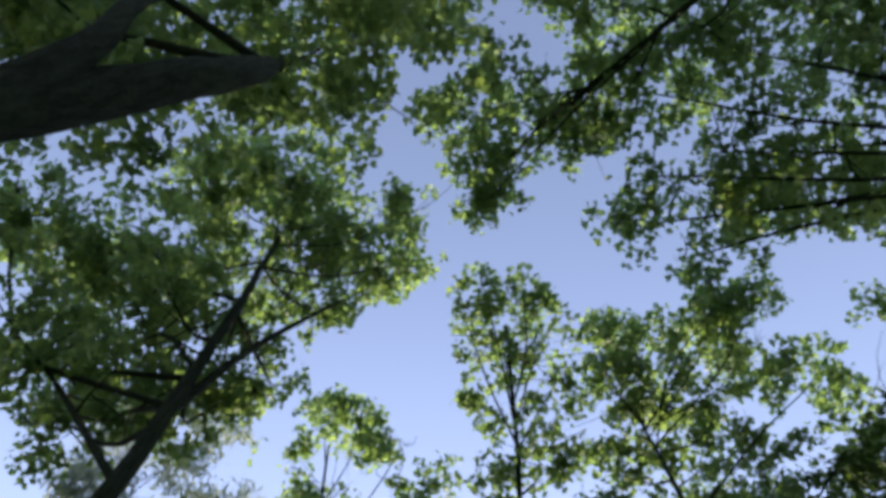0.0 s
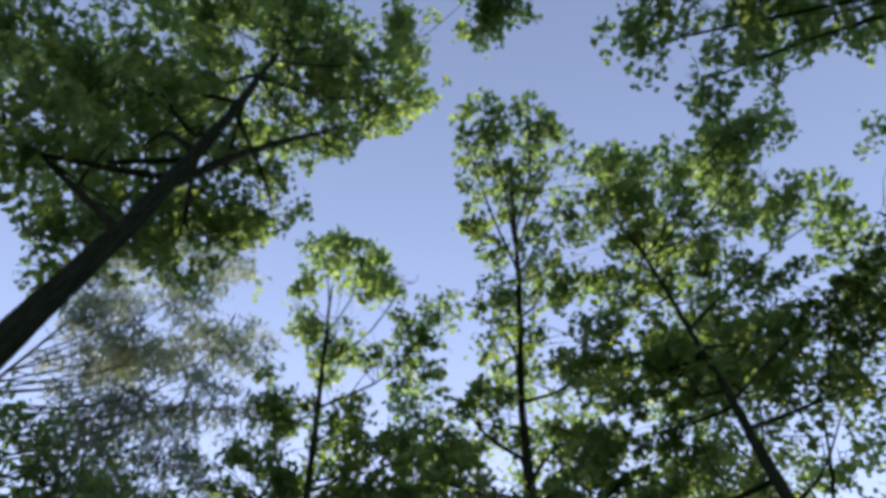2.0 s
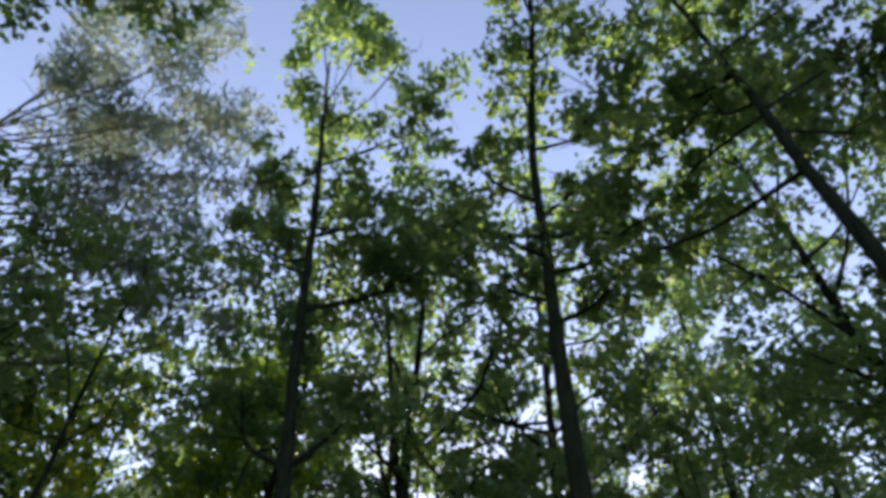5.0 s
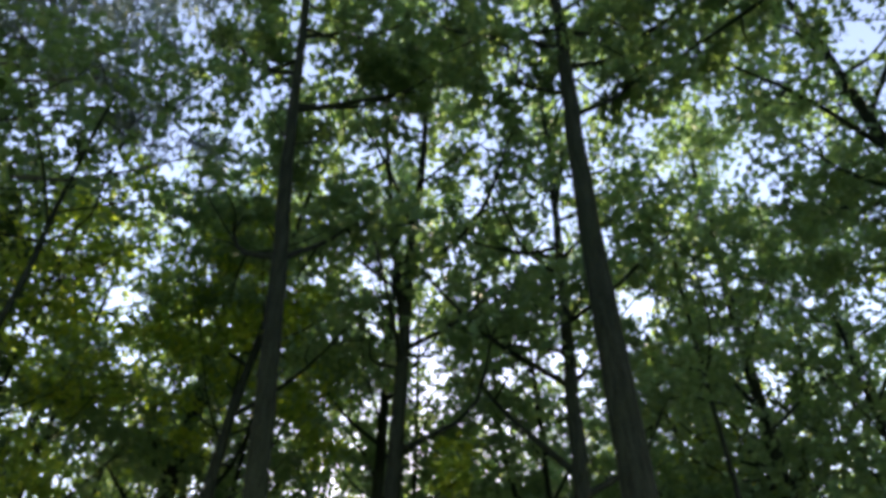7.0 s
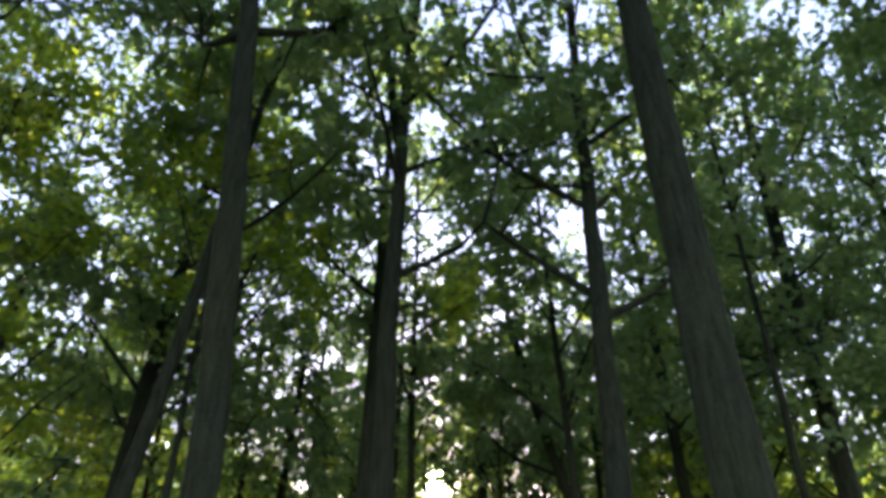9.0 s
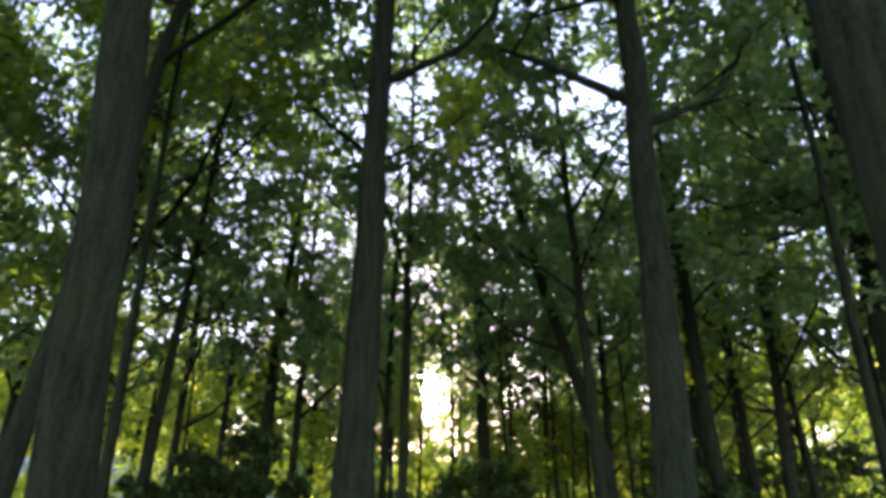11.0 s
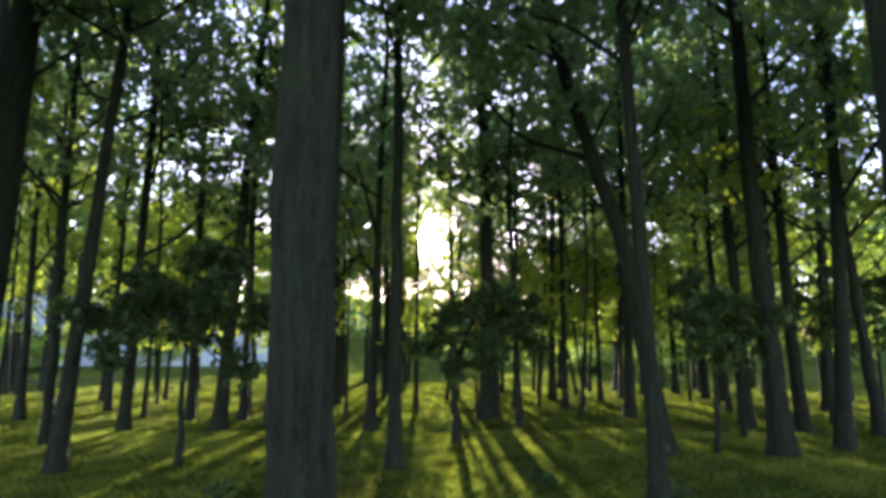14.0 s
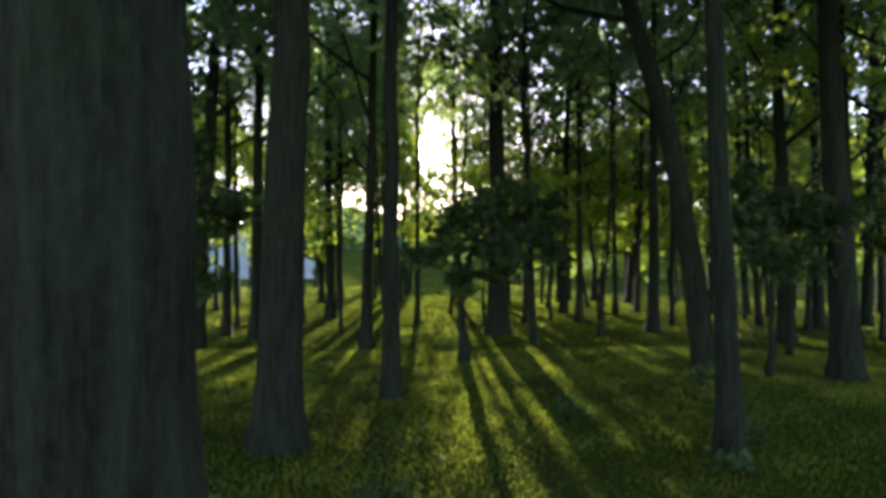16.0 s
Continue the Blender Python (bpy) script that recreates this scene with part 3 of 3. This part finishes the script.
for x, y, d in ((-1.31, 24.3, 0.21), (-2.98, 30.3, 0.27), (-3.22, 33.1, 0.18), (-3.54, 25.5, 0.23), (-7.07, 33.2, 0.14), (-0.6, 28.3, 0.13), (1.09, 26.0, 0.42),
                (1.61, 24.7, 0.14), (3.24, 33.0, 0.14), (3.38, 31.2, 0.22), (3.25, 28.6, 0.18), (5.9, 38.2, 0.22), (4.65, 30.5, 0.15), (6.8, 36.5, 0.35), (5.5, 31.4, 0.16)):
    wood_tree(x, y, d)
for x, y, d in ((4.28, 26.4, 0.25), (7.8, 34.9, 0.19), (7.0, 27.5, 0.15), (6.22, 25.0, 0.29), (7.42, 26.4, 0.12), (7.97, 26.9, 0.24), (9.5, 27.7, 0.23), (12.3, 31.2, 0.24),
                (-9.5, 26.6, 0.20), (-9.35, 27.5, 0.19), (-8.46, 28.4, 0.18), (-5.85, 24.0, 0.22), (-5.5, 26.2, 0.20), (-4.34, 26.2, 0.18), (-19.2, 40.3, 0.26)):
    wood_tree(x, y, d)
for x, y, d in ((8.44, 32.3, 0.25), (8.7, 31.6, 0.21), (6.91, 24.2, 0.27), (6.41, 22.2, 0.26), (7.97, 23.6, 0.21), (4.25, 36.5, 0.18), (-15.8, 35.5, 0.3), (-12.3, 32.1, 0.23),
                (-12.5, 33.4, 0.23), (-4.83, 33.2, 0.3), (10.9, 23.0, 0.28), (13.5, 26.0, 0.26), (-12.4, 24.5, 0.26), (-10.0, 21.0, 0.24), (13.0, 19.5, 0.3), (15.6, 32.0, 0.25), (14.6, 22.6, 0.24), (16.8, 26.8, 0.28), (18.4, 31.0, 0.22), (12.6, 28.4, 0.2), (-16.2, 29.0, 0.24), (-14.6, 22.0, 0.28)):
    wood_tree(x, y, d)
for x, y, d in ((-1.9, 35.5, 0.2), (0.6, 34.2, 0.16), (1.9, 37.6, 0.22), (0.4, 39.2, 0.2), (-3.9, 37.7, 0.2), (-7.4, 36.2, 0.22), (-10.0, 34.7, 0.2), (9.9, 36.7, 0.22), (2.4, 40.7, 0.2), (-1.6, 41.2, 0.2)):
    wood_tree(x, y, d)
for x, y, d in ((6.0, 33.2, 0.18), (9.3, 34.7, 0.2), (11.0, 30.0, 0.2), (5.0, 38.7, 0.2), (7.6, 39.7, 0.2), (2.2, 34.7, 0.15)):
    wood_tree(x, y, d, 1.5)
for x, y, d in ((-6.6, 29.4, 0.14), (-8.4, 31.6, 0.16), (-10.8, 29.8, 0.16), (-13.2, 28.4, 0.15), (-5.6, 34.8, 0.15), (-9.2, 36.4, 0.18), (-12.0, 37.0, 0.16), (13.2, 34.0, 0.16), (10.6, 32.6, 0.15), (16.2, 36.2, 0.18)):
    wood_tree(x, y, d * 0.8, 1.9, rng.uniform(5.0, 6.5), 0.5)
for i in range(12):
    wood_tree((-1) ** i * rng.uniform(7, 20), rng.uniform(31, 40), rng.uniform(0.14, 0.28))
for x, y, d in ((3.4, 35.2, 0.13), (4.6, 33.4, 0.12), (5.6, 36.0, 0.14), (7.0, 34.2, 0.13), (8.6, 36.6, 0.12), (10.2, 34.0, 0.13), (-1.6, 37.4, 0.12)):
    wood_tree(x, y, d, 2.3, rng.uniform(4.4, 5.4), 0.4)
for x, y in ((-2.3, 47), (-3.9, 52), (-2.7, 57), (1.0, 49), (-5.4, 46.5), (2.6, 46), (4.6, 51), (-7.4, 50), (6.8, 47.5), (1.4, 64), (9.5, 51), (-10.5, 48)):
    wood_tree(x, y, rng.uniform(0.16, 0.26), 6.6 if x < 0.5 else 6.0, rng.uniform(11.5, 14.5), 0.65)
for x, y in ((-1.9, 33.8), (-2.7, 38.6), (-3.5, 41.6), (-1.6, 43.4), (-5.2, 40.2), (-4.3, 35.8)):
    wood_tree(x, y, rng.uniform(0.13, 0.2), 4.3, rng.uniform(9.5, 12.5), 0.5)
for x, y in ((1.9, 28.2), (2.5, 32.4), (3.9, 29.2), (5.1, 27.6), (6.1, 30.4), (7.4, 29.0), (8.8, 30.6), (9.9, 33.2), (-2.2, 27.2), (-4.9, 28.6), (-6.8, 26.8), (-8.0, 30.2), (-1.7, 31.8), (3.0, 25.6), (0.2, 31.0), (-10.6, 27.4)):
    h = rng.uniform(8.5, 11.5)
    tree(line(x, y, rng.normal(0, 0.03), h, 0.0, rng.normal(0, 0.2)), rng.uniform(0.075, 0.12), rng.uniform(5.2, 6.6), n_lobes=8, spread=1.0, lobe_r=0.75, leaf=0.14, fill=0.8, label="very slim young maple with a bare lower trunk")
# lower trees and bushes along the far side of the lawn, and the woods behind them
for i in range(12):
    y = rng.uniform(50, 62)
    x = rng.uniform(-0.62, 0.62) * (y - 4)
    h = max(1.8, 0.13 * (y - 34) * rng.uniform(0.7, 1.0))
    if abs(x) < 9:
        x += math.copysign(12, x)
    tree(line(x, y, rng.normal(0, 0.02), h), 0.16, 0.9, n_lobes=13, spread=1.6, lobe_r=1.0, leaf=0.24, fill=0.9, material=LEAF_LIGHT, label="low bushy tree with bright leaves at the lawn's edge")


def far_woods():
    """Woods all along the far side; they are lower where the sun stands over them."""
    lobes = []
    for i in range(380):
        y = rng.uniform(80, 120)
        x = rng.uniform(-0.75, 0.75) * y
        side = min(1.0, max(0.0, (abs(x + 1.5) - 15) / 12))
        top = ((y - 45) * 0.125 * (1 - side) + (y - 13) * 0.25 * side) * rng.uniform(0.75, 1.0)
        lobes.append((x, y, 1.8 + rng.uniform(0.05, 1) * top, rng.uniform(1.5, 2.2) + 0.7 * side))
    c = lobe_leaves(lobes, 0.65, 0.7)
    v, f = leaves(c, 0.8)
    tagged(new("far_woods", mesh_from("far_woods", v, f, LEAF, False)), "distant green woods behind the lawn", "woods", kind="stuff")


far_woods()


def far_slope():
    """A bank that rises behind the lawn on one side, its colour paled for haze."""
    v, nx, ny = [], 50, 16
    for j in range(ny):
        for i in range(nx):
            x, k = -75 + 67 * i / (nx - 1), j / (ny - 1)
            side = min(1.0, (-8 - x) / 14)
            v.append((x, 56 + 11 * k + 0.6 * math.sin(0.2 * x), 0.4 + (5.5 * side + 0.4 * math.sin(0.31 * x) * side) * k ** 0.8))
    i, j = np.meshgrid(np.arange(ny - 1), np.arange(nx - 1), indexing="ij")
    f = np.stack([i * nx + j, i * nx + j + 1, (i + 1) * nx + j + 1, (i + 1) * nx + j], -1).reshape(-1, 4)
    tagged(new("far_slope", mesh_from("far_slope", v, f, HAZE_SLOPE)), "grassy bank rising beyond the lawn, haze painted into its colour", "slope", kind="structure")


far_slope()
# undergrowth between the trunks, added to shade the lawn before it
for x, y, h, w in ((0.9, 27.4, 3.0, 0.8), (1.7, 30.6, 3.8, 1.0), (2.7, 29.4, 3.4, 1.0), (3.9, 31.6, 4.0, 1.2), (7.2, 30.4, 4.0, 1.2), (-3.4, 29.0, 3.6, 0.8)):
    # the lighter leaf colour stands for light coming through from behind
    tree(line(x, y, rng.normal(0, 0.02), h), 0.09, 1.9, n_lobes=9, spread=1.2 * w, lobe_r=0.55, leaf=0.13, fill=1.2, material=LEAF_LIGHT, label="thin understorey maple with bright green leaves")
# trees behind and beside the way, mostly unseen, added to block skylight
for x, y in ((-5.5, -2.0), (5.0, -4.5), (-1.0, -5.5), (-9.5, 3.5), (11.0, 1.5), (-10.5, 9.0), (1.5, -8.5), (-4.5, -9.0), (8.5, -8.0), (-8.5, -5.0), (-13.0, -1.0),
             (13.5, -3.0), (14.0, 6.5), (-14.5, 6.0), (-2.5, -13.0), (5.5, -13.0), (12.0, 11.5), (-13.5, 13.0)):
    tree(line(x, y, rng.normal(0, 0.02), 14), 0.3, 6.0, n_lobes=18, spread=2.4, lobe_r=1.2, leaf=0.2, fill=0.9, label="sturdy woodland tree with dark bark, added to block skylight")

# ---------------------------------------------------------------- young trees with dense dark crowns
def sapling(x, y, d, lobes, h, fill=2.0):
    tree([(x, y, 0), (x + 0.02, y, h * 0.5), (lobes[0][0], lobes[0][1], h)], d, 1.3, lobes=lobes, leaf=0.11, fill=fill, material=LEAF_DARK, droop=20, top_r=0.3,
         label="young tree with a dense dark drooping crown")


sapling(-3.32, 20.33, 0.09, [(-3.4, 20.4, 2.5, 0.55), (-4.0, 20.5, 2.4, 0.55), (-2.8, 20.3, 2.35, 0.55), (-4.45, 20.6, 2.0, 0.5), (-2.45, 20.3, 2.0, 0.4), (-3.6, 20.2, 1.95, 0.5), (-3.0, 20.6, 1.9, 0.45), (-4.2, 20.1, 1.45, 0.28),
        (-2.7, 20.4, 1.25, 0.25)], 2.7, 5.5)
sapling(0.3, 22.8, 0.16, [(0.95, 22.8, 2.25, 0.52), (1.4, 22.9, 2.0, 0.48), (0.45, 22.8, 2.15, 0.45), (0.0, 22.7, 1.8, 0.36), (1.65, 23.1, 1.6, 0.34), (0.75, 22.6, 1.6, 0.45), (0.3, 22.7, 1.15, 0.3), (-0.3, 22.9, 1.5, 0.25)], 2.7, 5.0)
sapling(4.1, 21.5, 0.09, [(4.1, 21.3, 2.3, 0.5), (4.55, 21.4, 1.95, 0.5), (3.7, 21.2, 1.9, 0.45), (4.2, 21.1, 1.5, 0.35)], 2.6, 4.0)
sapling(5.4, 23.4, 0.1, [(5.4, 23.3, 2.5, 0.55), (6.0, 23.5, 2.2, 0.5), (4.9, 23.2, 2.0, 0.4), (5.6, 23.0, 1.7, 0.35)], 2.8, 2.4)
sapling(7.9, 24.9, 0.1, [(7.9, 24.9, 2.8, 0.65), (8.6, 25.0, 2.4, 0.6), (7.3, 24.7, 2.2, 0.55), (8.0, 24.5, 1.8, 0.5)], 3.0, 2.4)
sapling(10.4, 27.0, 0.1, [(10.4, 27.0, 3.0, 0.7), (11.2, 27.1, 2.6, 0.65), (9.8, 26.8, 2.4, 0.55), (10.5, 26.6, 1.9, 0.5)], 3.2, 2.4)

# ---------------------------------------------------------------- grass and litter
def grass(name, n, x0, x1, y0, y1, high, label):
    x, y = rng.uniform(x0, x1, n), rng.uniform(y0, y1, n)
    lush = 0.5 + 0.28 * np.sin(1.9 * x + 0.7 * y) * np.sin(1.3 * y - 0.8 * x + 1) + 0.22 * np.sin(4.1 * x - 2.2 * y) * np.sin(3.7 * y + 1.1 * x)
    keep = rng.uniform(0, 1, n) < 0.25 + lush
    x, y, lush = x[keep], y[keep], lush[keep]
    n = len(x)
    z = np.array([ground_z(a, b) for a, b in zip(x, y)])
    az = rng.uniform(0, np.pi, n)
    w = rng.uniform(0.005, 0.010, n) * (high / 0.08) ** 0.5
    h = high * rng.uniform(0.3, 1.0, n) * (0.35 + 1.1 * lush)
    side = np.stack([np.cos(az) * w, np.sin(az) * w, 0 * az], -1)
    root = np.stack([x, y, z - 0.005], -1)
    tip = root + np.stack([rng.normal(0, 0.4, n) * h, rng.normal(0, 0.4, n) * h, h], -1)
    v = np.stack([root - side, root + side, tip], 1).reshape(-1, 3)
    f = np.arange(3 * n).reshape(-1, 3)
    tagged(new(name, mesh_from(name, v, f, GRASS, False)), label, "grass", kind="stuff")


grass("grass", 230000, -7, 7, 14.0, 24, 0.05, "short green blades of lawn grass")
grass("grass", 70000, -16, 16, 22, 40, 0.08, "short green blades of distant lawn grass")

grass("grass", 36000, -26, 26, 40, 64, 0.16, "rough grass on the bank beyond the lawn")


# fallen leaves and small weeds in the grass
def litter(n):
    x, y = rng.normal(0, 3.2, n), rng.uniform(14.2, 26, n)
    c = np.array([(a, b, ground_z(a, b) + rng.uniform(0.02, 0.06)) for a, b in zip(x, y)])
    v, f = leaves(c, 0.055, flat=35, shape="maple")
    tagged(new("leaf_litter", mesh_from("leaf_litter", v, f, LITTER, False)), "dry fallen leaves scattered in the grass", "leaves", kind="stuff")


def weed(x, y, r, tall):
    """A small leafy weed or sucker at a tree's foot."""
    z = ground_z(x, y)
    ob = tagged(new("weed"), "small leafy green weed growing in the grass", "plant", "weeds in the grass")
    ob.location = (x, y, z - 0.02)
    at = []
    for i in range(7):
        a = i * 0.9 + rng.uniform(0, 0.6)
        tip = np.array((math.cos(a) * r * rng.uniform(0.4, 1), math.sin(a) * r * rng.uniform(0.4, 1), tall * rng.uniform(0.5, 1)))
        v, f = tube(spline([(0, 0, 0), tip * (0.4, 0.4, 0.6), tip], 5), np.linspace(0.006, 0.002, 5), 4)
        part("stem", mesh_from("stem", v, f, BARK), ob)
        at.append(tip + rng.normal(0, 0.05, (7, 3)) * (1, 1, 0.6))
    v, f = leaves(np.vstack(at), 0.07, shape="maple")
    part("foliage", mesh_from("foliage", v, f, LEAF_DARK, False), ob)


litter(180)
for x, y, r, tall in ((-0.55, 16.75, 0.18, 0.16), (-0.35, 17.2, 0.16, 0.14), (-1.25, 16.9, 0.2, 0.18), (2.05, 18.1, 0.14, 0.16), (2.5, 18.8, 0.18, 0.16), (-2.1, 18.4, 0.2, 0.16), (3.1, 17.6, 0.2, 0.14), (3.0, 20.9, 0.14, 0.22), (1.2, 19.6, 0.18, 0.18)):
    weed(x, y, r, tall)


def gravel_path():
    """The pale path that bends across the lawn beyond the wood."""
    mid = spline([(-60, 39, 0), (-30, 42, 0), (-10, 44, 0), (10, 44.5, 0), (30, 42.5, 0), (60, 40, 0)], 120)
    side = np.gradient(mid, axis=0)
    side = np.stack([-side[:, 1], side[:, 0], 0 * side[:, 0]], -1) / np.linalg.norm(side, axis=1)[:, None]
    v = np.array([(q[0], q[1], ground_z(q[0], q[1]) + 0.035) for c, d in zip(mid, side) for q in (c - 0.6 * d, c - 0.2 * d, c + 0.2 * d, c + 0.6 * d)])
    i, j = np.meshgrid(np.arange(len(mid) - 1), np.arange(3), indexing="ij")
    f = np.stack([i * 4 + j, (i + 1) * 4 + j, (i + 1) * 4 + j + 1, i * 4 + j + 1], -1).reshape(-1, 4)
    tagged(new("gravel_path", mesh_from("gravel_path", v, f, PATH_GREY)), "pale gravel path crossing the far lawn", "path", kind="structure")


gravel_path()
